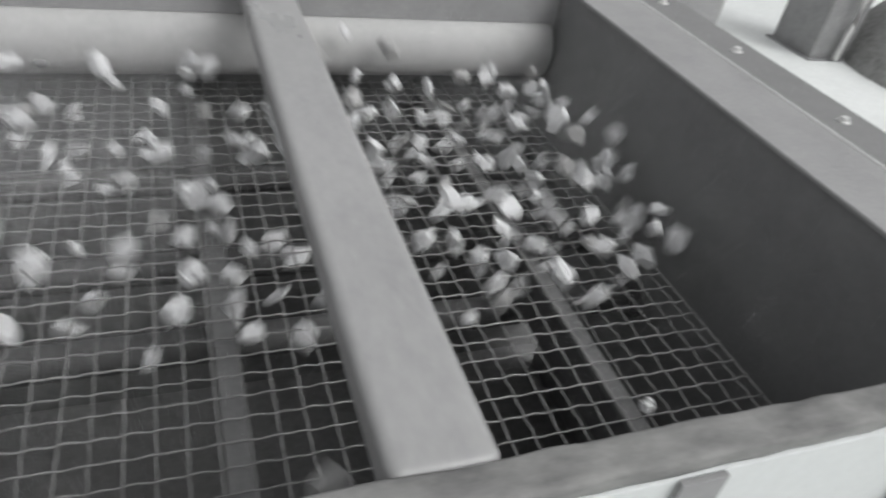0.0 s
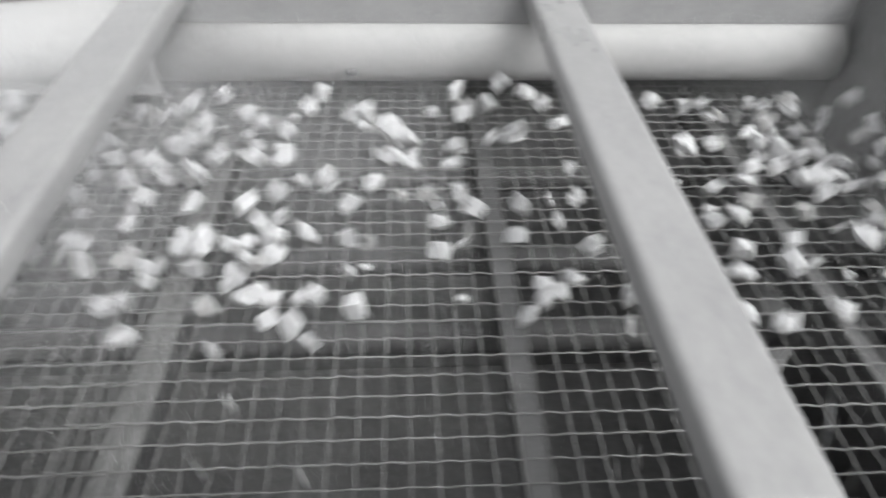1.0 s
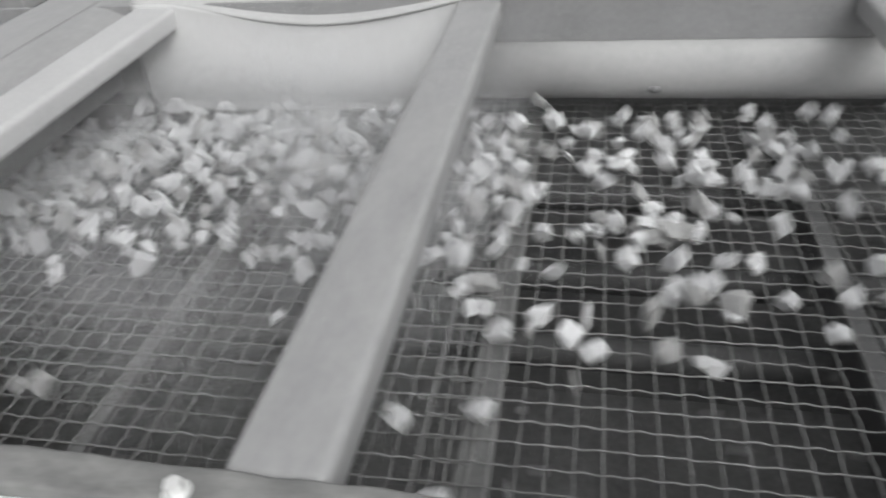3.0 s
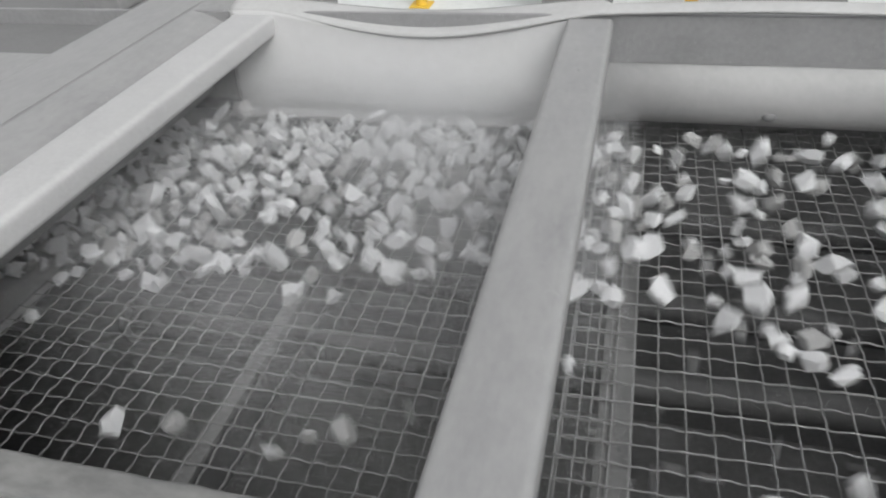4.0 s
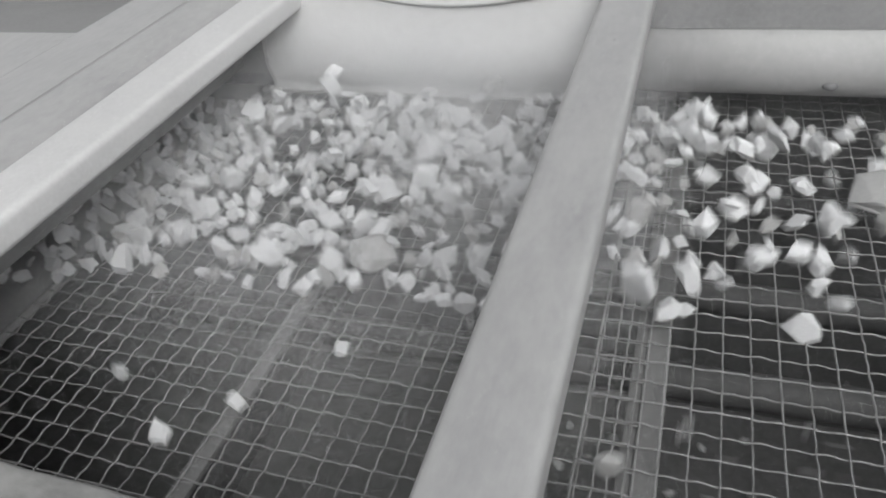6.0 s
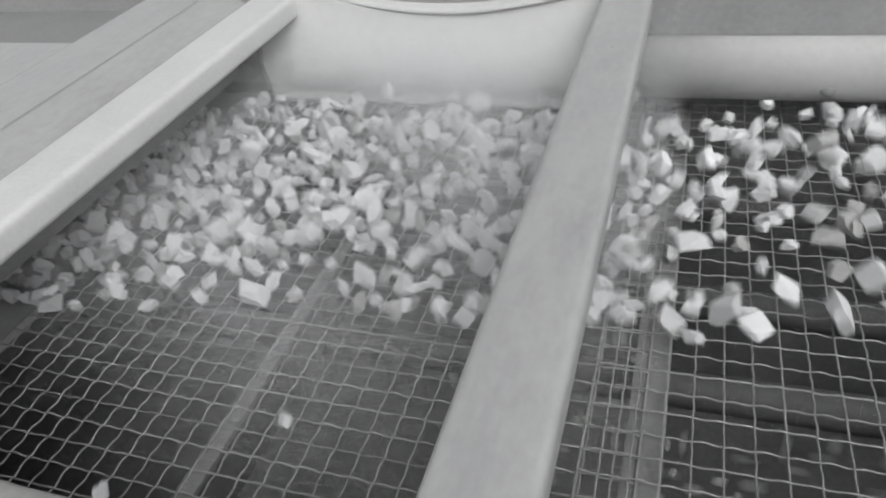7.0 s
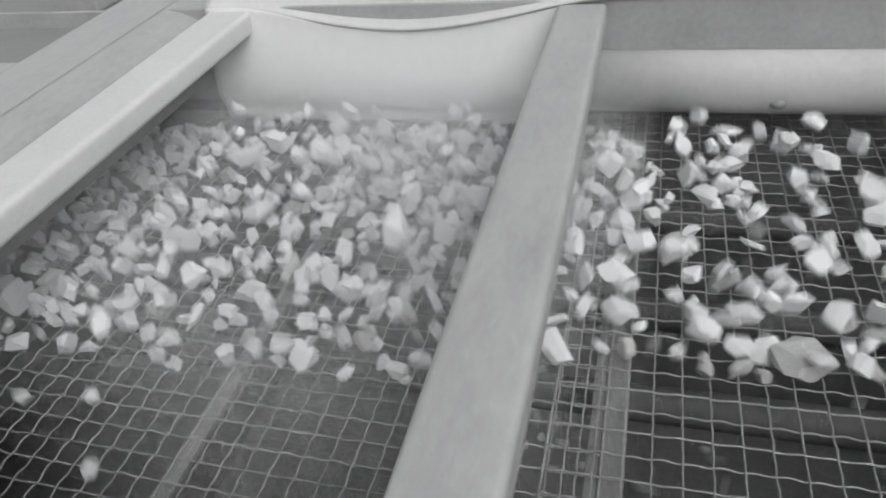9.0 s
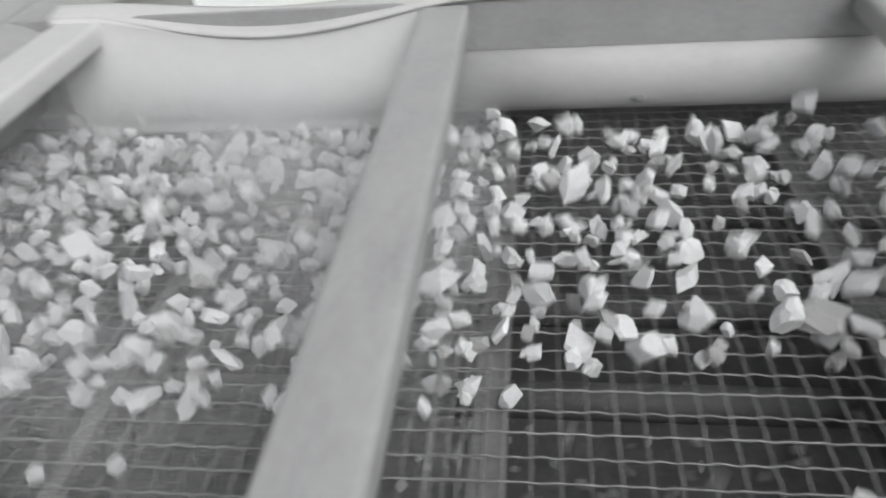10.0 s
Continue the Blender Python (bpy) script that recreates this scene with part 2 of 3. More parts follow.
part("seal", sheet(40, 10, seal, 0.004), PAINT, west, "curved grey rubber seal strip", smooth=True)
part("cover", box(-1.225, WEST - 0.122, NEAR - 0.036, FAR + 0.75, TOP - 0.004, TOP + 0.004, 0.003), PAINT, west)
part("front_cover", box(-4.3, -1.2255, NEAR - 0.036, 0.600, TOP - 0.004, TOP + 0.0035, 0.003), PAINT, west)
part("step", box(-1.231, -1.2255, 0.607, FAR + 0.75, TOP - 0.034, TOP + 0.002, 0.001), PLATE, west)
part("step", box(-4.3, -1.2255, 0.6005, 0.6065, TOP - 0.034, TOP + 0.002, 0.001), PLATE, west)
part("lower_cover", box(-4.3, -1.2255, NEAR - 0.036, FAR + 0.75, TOP - 0.042, TOP - 0.0345, 0.003), OUTER_FLANGE, west)
part("end_plate", box(-4.312, -4.301, NEAR - 0.026, FAR + 0.75, -1.02, TOP - 0.043, 0.002), PLATE, west)
part("feed_pan", box(-4.3, -1.066, NEAR - 0.011, FAR + 0.084, -0.02, -0.008, 0.001), PLATE, west)
part("flap", box(-1.062, -1.054, NEAR - 0.010, FAR - 0.002, 0.085, TOP - 0.016, 0.003), PLATE, west, "dusty grey rubber flap above the feed gap")
part("far_skirt", box(-4.3, WEST - 0.064, FAR + 0.738, FAR + 0.75, -1.02, TOP - 0.043, 0.002), PLATE, west)
part("side_skirt", box(WEST - 0.076, WEST - 0.064, FAR + 0.098, FAR + 0.737, -1.02, TOP - 0.035, 0.002), PLATE, west)
lug = box(-1.44, -1.33, 0.98, 1.10, TOP - 0.034, TOP + 0.02, 0.006)
part("lug", lug, PAINT, west, "pale welded lug block")


# ---------------- beams across the box ----------------
def beam(x0, x1, label, paint):
    b = thing("cross_beam", label, "beam", "beams across the screen box")
    bm = box(x0, x1, NEAR - 0.001, FAR - 0.001, TOP - BEAM, TOP, 0.014, 6)
    part("tube", bm, paint, b, smooth=True)
    for y, s in ((NEAR + 0.003, 1), (FAR - 0.004, -1)):
        part("weld_bead", tube([(x0 + 0.004 + (x1 - x0 - 0.008) * k / 24, y + 0.001 * math.sin(k * 1.9), TOP - 0.0065) for k in range(25)], 0.0030, 6), paint, b, smooth=True)
    return b


beam(-0.181, -0.086, "light grey painted steel tube beam filmed with stone dust", PAINT)
beam(0.598, 0.692, "light grey painted steel tube beam filmed with stone dust", PAINT)
beam(WEST, -0.844, "broad pale grey steel tube beam at the feed end", PALE_PAINT)

# wavy rubber dust seal on the far plate
dust_seal = thing("dust_seal", "pale rubber dust seal, sagging in waves over the far plate", "rubber seal")


def edge_height(x):
    sag = max(0.0, math.sin((x + 0.86) / 0.74 * math.pi)) if -0.86 < x < -0.12 else 0
    return TOP + 0.012 - 0.040 * sag ** 1.3 + 0.004 * math.sin(5 * x + 1) + (0.006 if x > -0.12 else 0) * min(1, (x + 0.12) * 3)


def band(u, v):
    x = -0.955 + 2.155 * u
    sag = max(0.0, math.sin((x + 0.86) / 0.74 * math.pi)) if -0.86 < x < -0.12 else 0
    z = edge_height(x)
    return (x, FAR - 0.006 - 0.022 * sag + ((0.05 if x < -0.1 else 0.028) + 0.055 * sag) * v, z - 0.010 * (1 - v) ** 2 + 0.012 * sag * v)


part("edge_band", sheet(120, 8, band, 0.007), SEAL, dust_seal, smooth=True)


def curtain(u, v):
    x = -0.955 + 0.780 * u
    sag = max(0.0, math.sin((x + 0.86) / 0.74 * math.pi))
    z0 = edge_height(x) - 0.005
    z = z0 + (0.040 - z0) * v
    swell = 0.042 * math.sin(min(1.0, v * 1.12) ** 1.5 * 2.35)
    return (x, FAR - 0.008 - 0.016 * sag * (1 - v) - swell - 0.002 * math.sin(7 * x + 2 * v), z)


part("curtain", sheet(60, 28, curtain, 0.004), CURTAIN, dust_seal, "pale rubber sheet hanging in a soft belly", smooth=True)


# ---------------- under the mesh ----------------
for x, w, lab in ((SEAMS[0], 0.027, "worn steel clamp strip under the mesh seam"), (SEAMS[1], 0.048, "worn steel clamp strip under the overlapping mesh"),
                  (SEAMS[2], 0.030, "dusty steel support bar below the mesh"), (SEAMS[3], 0.030, "dusty steel support bar below the mesh")):
    s = thing("support_bar", lab, "support bar", "bars under the mesh")
    part("cap", box(x - w / 2, x + w / 2, NEAR - 0.010, FAR + 0.083, -0.014, -0.0045, 0.002), STRIP if x < 0.2 else DULL_STRIP, s)
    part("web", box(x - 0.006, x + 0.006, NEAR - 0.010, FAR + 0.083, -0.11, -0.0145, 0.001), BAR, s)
for y in (0.285, 0.49, 0.78):
    c = thing("cross_tube", "grey steel tube running below the mesh", "support tube", "tubes under the mesh")
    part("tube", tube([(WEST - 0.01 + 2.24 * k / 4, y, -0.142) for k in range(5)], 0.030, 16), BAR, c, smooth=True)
    for x in (WEST - 0.016, EAST - 0.027):
        bm = bmesh.new()
        bmesh.ops.create_cone(bm, cap_ends=True, segments=20, radius1=0.046, radius2=0.046, depth=0.010, matrix=pose(x, y, -0.142, 0, 90, 0))
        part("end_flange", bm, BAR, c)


# ---------------- outside ----------------
leg = thing("machine_leg", "grey steel support leg under the screen box", "support leg")
part("post", box(0.93, 1.03, NEAR - 0.16, NEAR - 0.06, -1.10, -0.15, 0.004), STEEL_GREY, leg)
part("foot_plate", box(0.86, 1.10, NEAR - 0.22, NEAR - 0.02, -1.0995, -1.085, 0.003), STEEL_GREY, leg)
part("bracket", box(0.92, 1.04, NEAR - 0.16, NEAR - 0.0265, -0.1495, -0.12, 0.003), STEEL_GREY, leg)
for x, y in ((-2.5, NEAR - 0.11), (-2.5, FAR + 0.16), (0.98, FAR + 0.16)):
    copy_thing(leg, pose(x - 0.98, y - (NEAR - 0.11), 0))
cable = thing("cable", "black cable lying on the concrete", "cable")
part("sheath", tube([(1.35 + 0.55 * k / 20 + 0.02 * math.sin(k), -0.95 + 0.9 * k / 20, -1.093) for k in range(21)], 0.007, 8), CABLE, cable, smooth=True)
col = thing("steel_column", "dark grey steel column beside the machine", "column")
part("shaft", box(5.50, 5.91, 3.77, 4.24, -1.0845, 2.6, 0.006), STEEL_GREY, col)
part("base_plate", box(5.46, 5.95, 3.73, 4.28, -1.0995, -1.085, 0.003), STEEL_GREY, col)
part("conduit", tube([(5.72 + 0.02 * math.sin(k), 3.705, -1.08 + 0.26 * k) for k in range(15)], 0.026, 8), BOLT, col, "pale conduit pipe", smooth=True)


def heap(u, v):
    r, a = 0.9 * u, 2 * math.pi * v
    h = 0.42 * (1 - u) ** 0.8 + 0.06 * noise.noise(Vector((3 * r * math.cos(a), 3 * r * math.sin(a), 0))) * (1 - u)
    return (7.05 + 1.4 * r * math.cos(a), 3.36 + 1.3 * r * math.sin(a), -1.101 + 3.6 * h)


part("gravel_heap", sheet(24, 48, heap, -0.004), GRAVEL, None, smooth=False)
tagged(bpy.data.objects["gravel_heap"], "grey heap of dirty gravel on the concrete", "gravel heap", kind="stuff")
post = thing("yellow_post", "yellow painted safety post on the yard", "post", "yellow posts")
bm = bmesh.new()
bmesh.ops.create_cone(bm, cap_ends=True, segments=20, radius1=0.05, radius2=0.05, depth=1.0, matrix=pose(0, 0, 0.515))
part("shaft", bm, YELLOW, post, smooth=False)
part("foot", box(-0.09, 0.09, -0.09, 0.09, 0.001, 0.015, 0.003), YELLOW, post)
post.matrix_basis = pose(-1.85, 5.3, -1.1)
copy_thing(post, pose(0.36, 5.3, -1.1))
cab = thing("control_cabinet", "dark grey steel control cabinet standing on the yard", "cabinet")
part("body", box(-0.78, -0.24, 5.05, 5.4, -1.06, 0.12, 0.008), STEEL_GREY, cab)
part("door", box(-0.75, -0.27, 5.035, 5.0495, -1.02, 0.09, 0.004), STEEL_GREY, cab)
part("plinth", box(-0.77, -0.25, 5.06, 5.39, -1.0995, -1.0605, 0.003), DARK_PLATE, cab)
skip = thing("steel_skip", "dark grey steel skip standing on the yard", "skip")
part("body", box(0.72, 1.45, 5.2, 5.9, -1.02, -0.3, 0.01), STEEL_GREY, skip)
for x in (0.8, 1.37):
    part("runner", box(x - 0.04, x + 0.04, 5.2, 5.9, -1.0995, -1.0205, 0.004), DARK_PLATE, skip)
part("brace", tube([(0.60, 5.15, -1.09), (0.74, 5.19, -0.45)], 0.03, 10), BOLT, skip, "pale steel brace bar", smooth=True)


# ---------------- stones ----------------
def lump(rng, ax, lean, cuts=9):
    """Corners of a block that a crusher has split along a dozen uneven planes."""
    normals, depths = [], []
    for c in range(3):
        for sign in (-1, 1):
            v = [rng.gauss(0, 0.16) for _ in range(3)]
            v[c] += sign
            normals.append(Vector(v).normalized())
            depths.append(rng.uniform(0.36, 0.46))
    for _ in range(rng.randint(cuts - 2, cuts + 2)):
        normals.append(Vector([rng.gauss(0, 1) for _ in range(3)]).normalized())
        depths.append(rng.uniform(0.37, 0.49))
    n, d = np.array([tuple(v) for v in normals]), np.array(depths)
    out = []
    for tri in itertools.combinations(range(len(d)), 3):
        m = n[list(tri)]
        if abs(np.linalg.det(m)) > 0.08:
            p = np.linalg.solve(m, d[list(tri)])
            if (n @ p < d + 1e-6).all():
                out.append(Vector(((p[0] + lean[0] * p[2]) * ax[0], (p[1] + lean[1] * p[0]) * ax[1], p[2] * ax[2])))
    return out


def rock_mesh(k, flat, cuts=9):
    """An angular lump of crushed stone, about 1 across."""
    rng = random.Random(100 + k)
    ax = (1.0, rng.uniform(0.66, 1.0), rng.uniform(0.30, 0.42) if flat else rng.uniform(0.56, 0.92))
    lean = (rng.uniform(-0.2, 0.2), rng.uniform(-0.2, 0.2))
    bm = bmesh.new()
    shapes = [lump(rng, ax, lean, cuts)]
    if k % 3 == 1:
        # a knob left standing on one side
        off = Vector((rng.uniform(0.14, 0.26) * rng.choice((-1, 1)), rng.uniform(-0.2, 0.2), rng.uniform(-0.08, 0.08)))
        shapes[0] = [0.86 * v - 0.5 * off for v in shapes[0]]
        shapes.append([0.58 * v + off for v in lump(rng, (0.9, 0.8, max(0.5, ax[2])), (0, 0))])
    for pts in shapes:
        one = bmesh.new()
        for v in pts:
            one.verts.new(v)
        bmesh.ops.remove_doubles(one, verts=one.verts, dist=0.012)
        got = bmesh.ops.convex_hull(one, input=one.verts)
        bmesh.ops.delete(one, geom=list({g for g in got["geom_interior"] + got["geom_unused"] if isinstance(g, bmesh.types.BMVert)}), context="VERTS")
        # chip the faces and edges a little
        bmesh.ops.subdivide_edges(one, edges=[e for e in one.edges if e.calc_length() > 0.24], cuts=1, use_grid_fill=True)
        bmesh.ops.triangulate(one, faces=one.faces[:])
        for v in one.verts:
            v.co *= 1 + rng.gauss(0, 0.024)
        bmesh.ops.dissolve_limit(one, angle_limit=radians(9), verts=one.verts, edges=one.edges)
        bmesh.ops.bevel(one, geom=one.edges[:], offset=0.04, segments=1, affect="EDGES", profile=0.5, clamp_overlap=True)
        bmesh.ops.triangulate(one, faces=[f for f in one.faces if len(f.verts) > 4])
        bmesh.ops.remove_doubles(one, verts=one.verts, dist=0.002)
        me = bpy.data.meshes.new("lump")
        one.to_mesh(me)
        one.free()
        bm.from_mesh(me)
        bpy.data.meshes.remove(me)
    return mesh_of("stone", bm, GREY_STONE if k % 7 == 3 else STONE)


ROCKS = [rock_mesh(k, k % 6 == 5) for k in range(42)]
SPEED, G = 0.28, 9.81


def per_metre(x):
    """How many stones lie on a metre of the stream that is at x at the start."""
    return float(np.interp(x, [-4.0, -2.6, -1.5, 0.0, 0.9, 1.3], [DENSITY * d for d in (370, 390, 290, 116, 125, 270)]))


def stone_places():
    rng = random.Random(7)
    grid, out, x = {}, [], -3.95
    while x < 1.29:
        x += rng.expovariate(per_metre(x))
        for _ in range(14):
            size = rng.uniform(0.024, 0.0335) if rng.random() < (0.70 if x < -0.9 else 0.36) else rng.uniform(0.036, 0.053 if x < -0.9 else 0.046)
            if rng.random() < 0.016:
                size = rng.uniform(0.055, 0.072)
            u = rng.random()
            y = 0.835 - float(np.interp(x, [-2.9, -2.6, -2.0, -1.7, -1.0, -0.8], [0.72, 0.62, 0.62, 0.56, 0.56, 0.72])) * u ** float(np.interp(x, [-3.0, -2.8, -2.0, -1.8, -1.0, -0.8, 0.8, 1.0], [1.5, 1.2, 1.2, 1.7, 1.7, 1.25, 1.25, 0.9])) if rng.random() < 0.98 else rng.uniform(-0.25, 0.6)
            y = max(min(y, 0.840 - size / 2), -0.26 + size if size < 0.05 else 0.20)
            c = (int(x // 0.1), int(y // 0.1))
            near_by = [q for i in (-1, 0, 1) for j in (-1, 0, 1) for q in grid.get((c[0] + i, c[1] + j), ())]
            if all((q[0] - x) ** 2 + (q[1] - y) ** 2 > (0.31 * (q[2] + size)) ** 2 for q in near_by):
                grid.setdefault(c, []).append((x, y, size))
                out.append((x, y, size))
                break
    return out


def stone_rows(rng, x0, y0, size):
    """Hops along the deck towards the discharge end, then the drop into the chute."""
    rest = 0.36 * size
    q = Euler([rng.uniform(-3, 3) for _ in range(3)]).to_quaternion()
    ph, amp, wy = rng.uniform(0, 6.28), rng.uniform(0.004, 0.012), rng.uniform(0.5, 1.1)

    def turned(most):
        axis = Vector((rng.gauss(0, 1), rng.gauss(0, 1.2), rng.gauss(0, 0.7))).normalized()
        return Matrix.Rotation(radians(rng.uniform(0.35, 1) * most), 3, axis).to_quaternion()

    def spot(t):
        return x0 + SPEED * t + amp * math.sin(wy * t * 2 + ph), y0 + amp * math.cos(wy * t * 2 + ph)

    def row(t, x, y, z):
        return (t, Matrix.LocRotScale((x, y, z), q, None))

    rows, t = [], 0.0
    while spot(t)[0] < -1.03 and t < 10:
        rows.append(row(t, *spot(t), rest + 0.002))
        t += 0.3
    t = round(t * FPS) / FPS if t > 0 else -rng.randint(0, 5) / FPS
    if rows and t <= rows[-1][0] + 0.05:
        t = rows[-1][0] + 0.1
    # undersize stones slip through an opening somewhere along the deck
    leaves = DECK_END + 0.01
    if size < 0.034:
        leaves = max(rng.uniform(-0.45, 0.4), x0 + rng.uniform(0.1, 0.5)) if rng.random() < 0.80 else leaves
    while t < 10.3 and spot(max(t, 0))[0] < min(leaves, DECK_END + 0.01):
        half = rng.choice((2, 2, 2, 3, 3, 3, 3, 4)) / FPS
        peak = min(G * half * half / 2, 0.085)
        for dt, z in ((0, rest + 0.004), (half, rest + peak)):
            when = t + dt
            if when >= 0:
                rows.append(row(when, *spot(when), z))
            q = turned(46) @ q
        t += 2 * half
    if t < 10.3:
        t = max(t, 0.0)
        x, y = spot(t)
        off = x > DECK_END - 0.02
        z, vz, low = rest + (rng.uniform(0.0, 0.12) if x0 > DECK_END - 0.05 else 0.004), rng.uniform(0.4, 1.35) if off else 0.0, -1.012 + rest + rng.uniform(0, 0.12)
        for k in range(14):
            dt = k / 15
            zz = z + vz * dt - G * dt * dt / 2
            rows.append(row(t + dt, min(x + (0.33 if off else 0.02) * dt, EAST - 0.55 * size), y, max(zz, low)))
            q = turned(40) @ q
            if zz < low:
                break
        q = rows[-1][1].to_quaternion()
        # the sloping under-pan carries what fell through to the chute
        when, place = rows[-1]
        goal = rng.uniform(1.36, 1.54)
        if place.translation.x < goal - 0.05:
            when += max(0.1, (goal - place.translation.x) / 1.6)
            place = Matrix.LocRotScale((goal, y, place.translation.z), q, None)
            rows.append((when, place))
        if when < 10:
            rows.append((max(10.0, when + 0.2), place))
    keep = {}
    for r in rows:
        keep[round(r[0] * FPS)] = r
    return [keep[k] for k in sorted(keep)]


def build_stones():
    """The first three hundred in the open are things; the rest are pieces of the stream."""
    streams = [thing("stone_stream", lab, "crushed stone", kind="stuff") for lab in
               ("stream of white crushed limestone hopping along the wire mesh", "white crushed limestone coming from the feed box")]
    rng = random.Random(21)
    made = []
    places = stone_places()
    for n, (x, y, size) in enumerate(reversed(places)):
        me = ROCKS[rng.randrange(len(ROCKS))]
        if size > 0.05:
            me = ROCKS[rng.choice((5, 11, 17, 23, 29, 35, 41, 2, 8))]
        ob = new("stone", me)
        ob.scale = (size,) * 3
        if n < 300:
            tone = "grey" if me.materials[0] == GREY_STONE else "white"
            kindly = "large flat slab" if size > 0.05 else "small" if size < 0.034 else ""
            tagged(ob, f"{kindly + ' ' if kindly else ''}angular {tone} crushed limestone hopping on the mesh", "stone", "stones on the mesh")
        else:
            ob.parent = streams[0 if n < 600 else 1]
        made.append((ob, stone_rows(rng, x, y, size)))
    return made


def slab_rows(path, seed):
    """A heavy slab that slides and tips along the deck in low hops; path holds t, x, y."""
    rng = random.Random(seed)
    rows, turn, hop = [], 0.0, 0.0
    for k in range(51):
        t = 0.2 * k
        x, y = (float(np.interp(t, [p[0] for p in path], [p[i] for p in path])) for i in (1, 2))
        turn += rng.uniform(-6, 9)
        hop = 0.0 if hop else rng.uniform(0.006, 0.03)
        rows.append((t, pose(x, y, 0.026 + hop, rng.gauss(0, 8), rng.gauss(0, 8), turn)))
    return rows


SLABS = [rock_mesh(k, True, 14) for k in (3, 24, 45)]


def build_slabs():
    out = []
    for k, (size, seed, path) in enumerate((
            ((0.125, 0.100, 0.110), 3, ((0, -1.28, 0.60), (2.5, -0.606, 0.608), (4.5, -0.036, 0.638), (5.5, 0.188, 0.590), (10, 1.19, 0.57))),
            ((0.084, 0.080, 0.095), 8, ((0, -1.90, 0.29), (8, 0.008, 0.285), (9, 0.220, 0.255), (10, 0.419, 0.283))),
            ((0.090, 0.060, 0.090), 5, ((0, -0.72, 0.45), (2.5, 0.105, 0.445), (3, 0.235, 0.43), (5.7, 1.15, 0.40), (6.0, 1.20, 0.40), (10, 1.215, 0.41))))):
        ob = new("stone", SLABS[k])
        ob.scale = size
        tagged(ob, "large flat slab of angular grey-white crushed limestone sliding on the mesh", "stone", "stones on the mesh")
        out.append((ob, slab_rows(path, seed)))
    return out


STONES = build_stones() + build_slabs()


# ---------------- wire mesh, piece by piece ----------------
def wire_mesh(length, phase, along_x):
    """A crimped wire over and under its neighbours, with the crimp's period of two cells."""
    n = int(round(length / CELL * 5))
    pts = []
    for i in range(n + 1):
        s = min(i * CELL / 5, length)
        z = 0.0015 * math.cos(2 * math.pi * s / CELL + phase) + 0.0008 * math.cos(math.pi * s / CELL + phase)
        w = 0.0005 * math.sin(2 * math.pi * s / CELL + 0.6 * phase)
        pts.append((s, w, z) if along_x else (w, s, z))
    return mesh_of("wire", tube(pts, WIRE_R, 5), WIRE, smooth=True)


def screen_panel(x0, x1, lift, x_shift, y_shift, label):
    p = thing("screen_panel", label, "screen mesh", "mesh panels of the deck")
    y0, y1 = NEAR - 0.008, FAR + 0.08
    cross = [wire_mesh(x1 - x0, ph, True) for ph in (0, math.pi)]
    first = x_shift + math.ceil((x0 - x_shift) / CELL - 1e-6) * CELL
    long_phase = [wire_mesh(y1 - y0, ph, False) for ph in (0, math.pi)]
    rng = random.Random(int(1000 * x0))
    j, y = 0, y_shift + CELL * math.ceil((y0 - y_shift) / CELL)
    while y < y1:
        ob = new("wire", cross[j % 2])
        ob.parent, ob.location = p, (x0, y + rng.gauss(0, 0.0007), lift)
        ob.rotation_euler = (0, 0, rng.gauss(0, 0.0012))
        j, y = j + 1, y + CELL
    k, x = 0, first
    while x < x1 + 1e-6:
        ob = new("wire", long_phase[(k + 1) % 2])
        ob.parent, ob.location = p, (x + rng.gauss(0, 0.0007), y0, lift)
        ob.rotation_euler = (0, 0, rng.gauss(0, 0.0008))
        k, x = k + 1, x + CELL
    for x, name in ((x0 + 0.002, "edge_hook"), (x1 - 0.002, "edge_hook")):
        part(name, tube([(x, y0 + (y1 - y0) * i / 6, lift - 0.001) for i in range(7)], 0.0019, 6), WIRE, p, smooth=True)
    return p


screen_panel(-1.062, -0.024, 0.0, 0.015, 0.006, "dusty crimped steel wire mesh panel with square openings")
screen_panel(-0.096, DECK_END, 0.0085, 0.0, 0.003, "crimped steel wire mesh panel overlapping its neighbour")


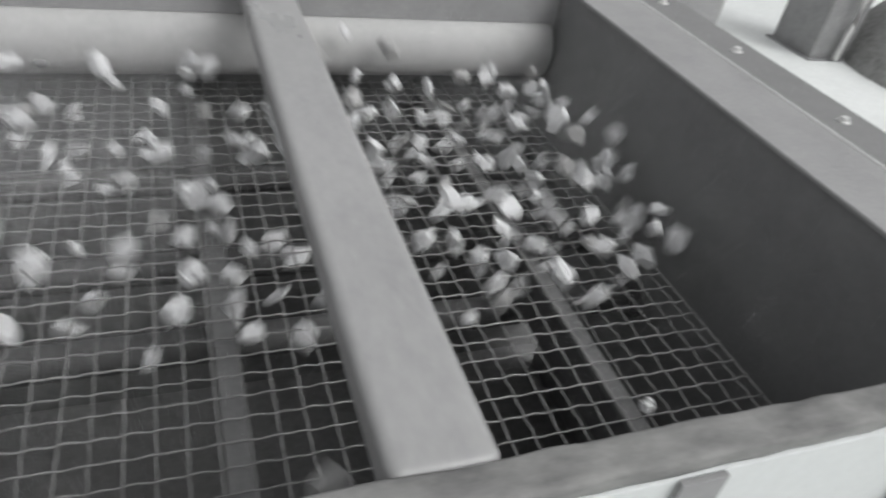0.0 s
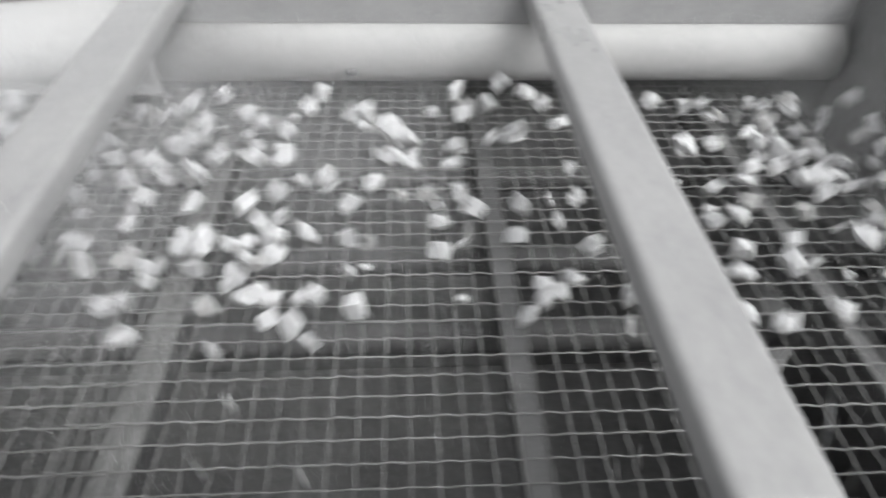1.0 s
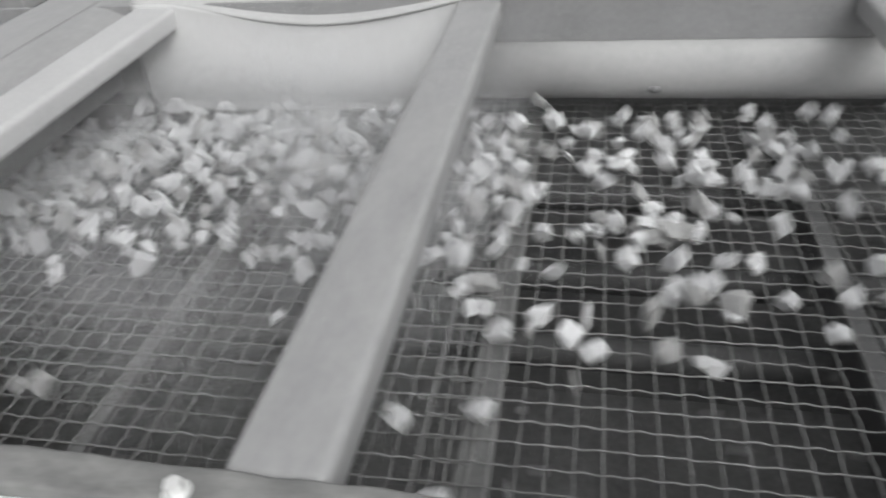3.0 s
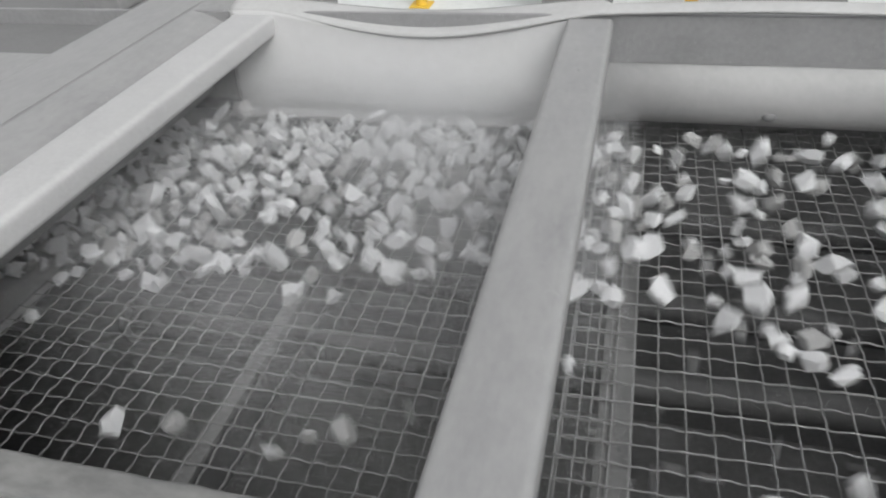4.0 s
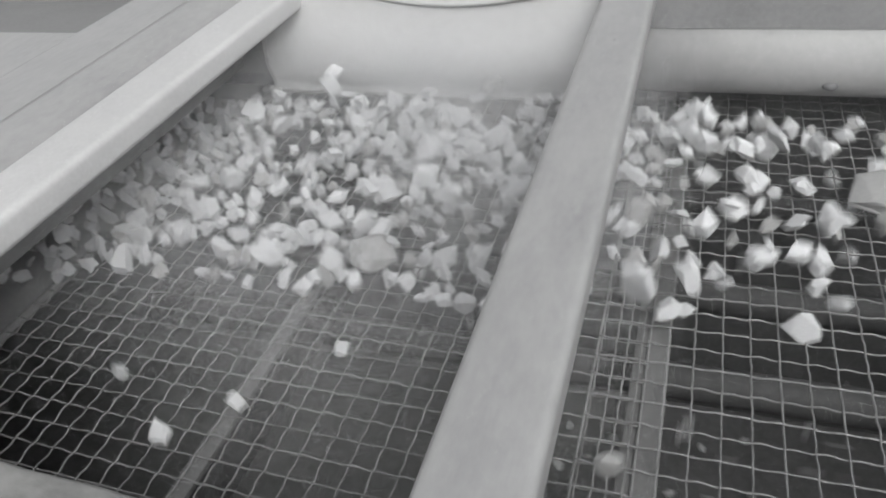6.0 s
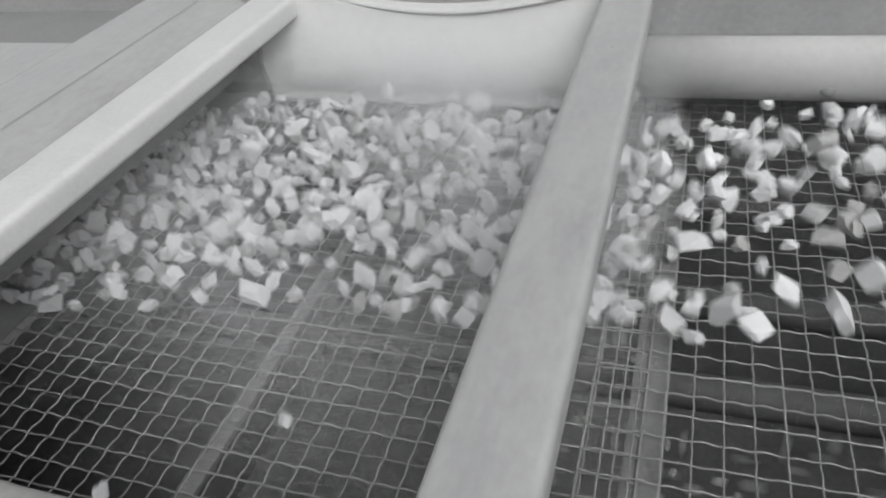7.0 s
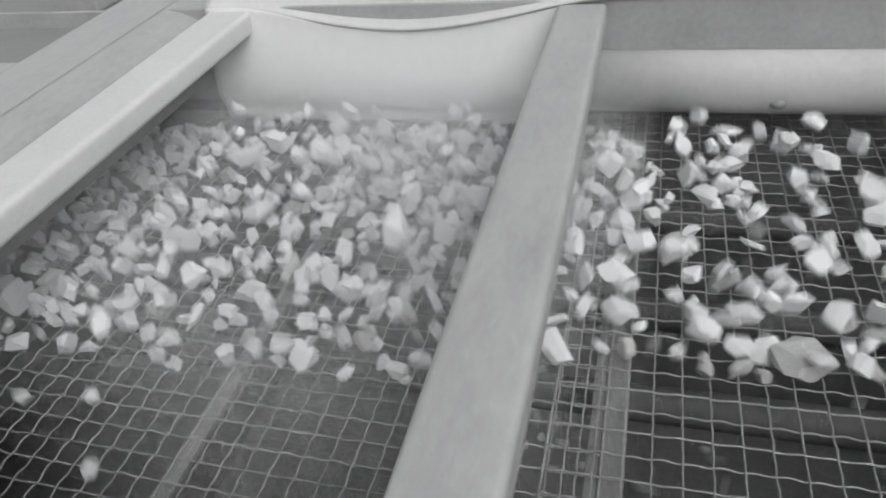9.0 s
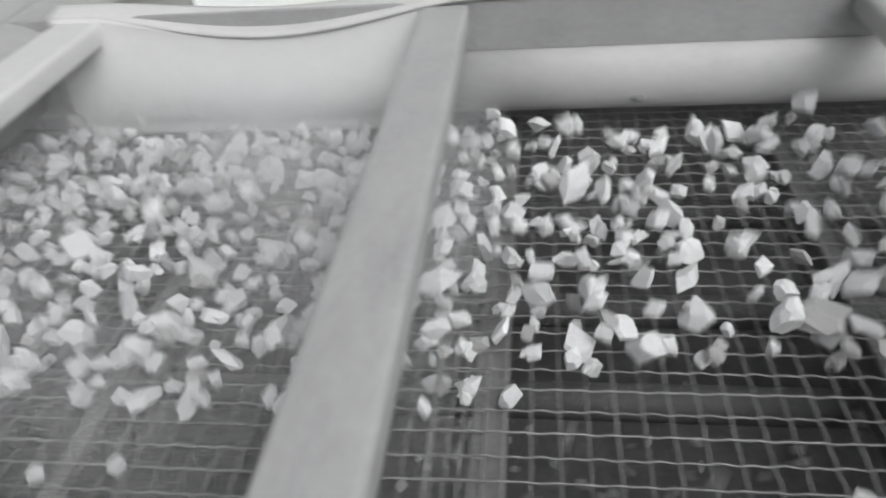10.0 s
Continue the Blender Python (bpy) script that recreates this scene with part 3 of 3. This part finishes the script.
# ---------------- airborne stone dust ----------------
def airborne_dust(seed, count):
    rng = np.random.default_rng(seed)
    many = 2 * count
    where = rng.random(many)
    x = np.where(where < 0.82, -0.95 + 0.93 * rng.beta(1.7, 1.4, many), np.where(where < 0.93, -0.9 + 2.17 * rng.random(many), 0.85 + 0.43 * rng.random(many)))
    y = -0.25 + 1.04 * rng.beta(2.0, 1.15, many)
    z = 0.052 + 0.27 * rng.beta(1.1, 2.1, many)
    wisps = np.array([noise.noise(Vector((3.1 * a, 3.1 * b, 5 * c))) for a, b, c in zip(x, y, z)])
    keep = np.argsort(-(wisps + 0.5 * rng.standard_normal(many)))[:count]
    centre = np.stack((x[keep], y[keep], z[keep]), 1)
    size = DUST_SIZE * rng.lognormal(0, 0.3, count)
    verts = centre[:, None, :] + size[:, None, None] * rng.standard_normal((count, 3, 3))
    me = bpy.data.meshes.new("airborne_dust")
    me.vertices.add(3 * count)
    me.vertices.foreach_set("co", verts.ravel())
    me.loops.add(3 * count)
    me.loops.foreach_set("vertex_index", np.arange(3 * count, dtype=np.int32))
    me.polygons.add(count)
    me.polygons.foreach_set("loop_start", np.arange(0, 3 * count, 3, dtype=np.int32))
    me.update(calc_edges=True)
    me.materials.append(STONE)
    ob = new("airborne_dust", me)
    return tagged(ob, "fine white stone dust whirling in the air over the mesh", "dust", kind="stuff")


DUST_SIZE = 0.00036
DUST = [airborne_dust(5 + k, DUST_COUNT // 3) for k in range(3)]


# ---------------- movement ----------------
def motions():
    for ob, rows in STONES:
        walk(ob, rows)
    # the shaking box whirls the dust round in small circles; one gust drifts back to the feed end
    for c, ob in enumerate(DUST):
        rows = []
        for k in range(301):
            t = k / 30
            a, b = 2 * math.pi * (k / 5.5 + c / 3), 0.83 * t + 2 * c
            gone = min(1.0, max(0.0, (t - 0.8) / 1.9))
            gust = 0.5 * (1 - gone * gone * (3 - 2 * gone)) if c == 0 else 0.0
            rows.append((t, pose(gust + 0.030 * math.cos(a) + 0.015 * math.sin(b), 0.015 * math.cos(0.8 * b), 0.030 * math.sin(a))))
        walk(ob, rows)


motions()
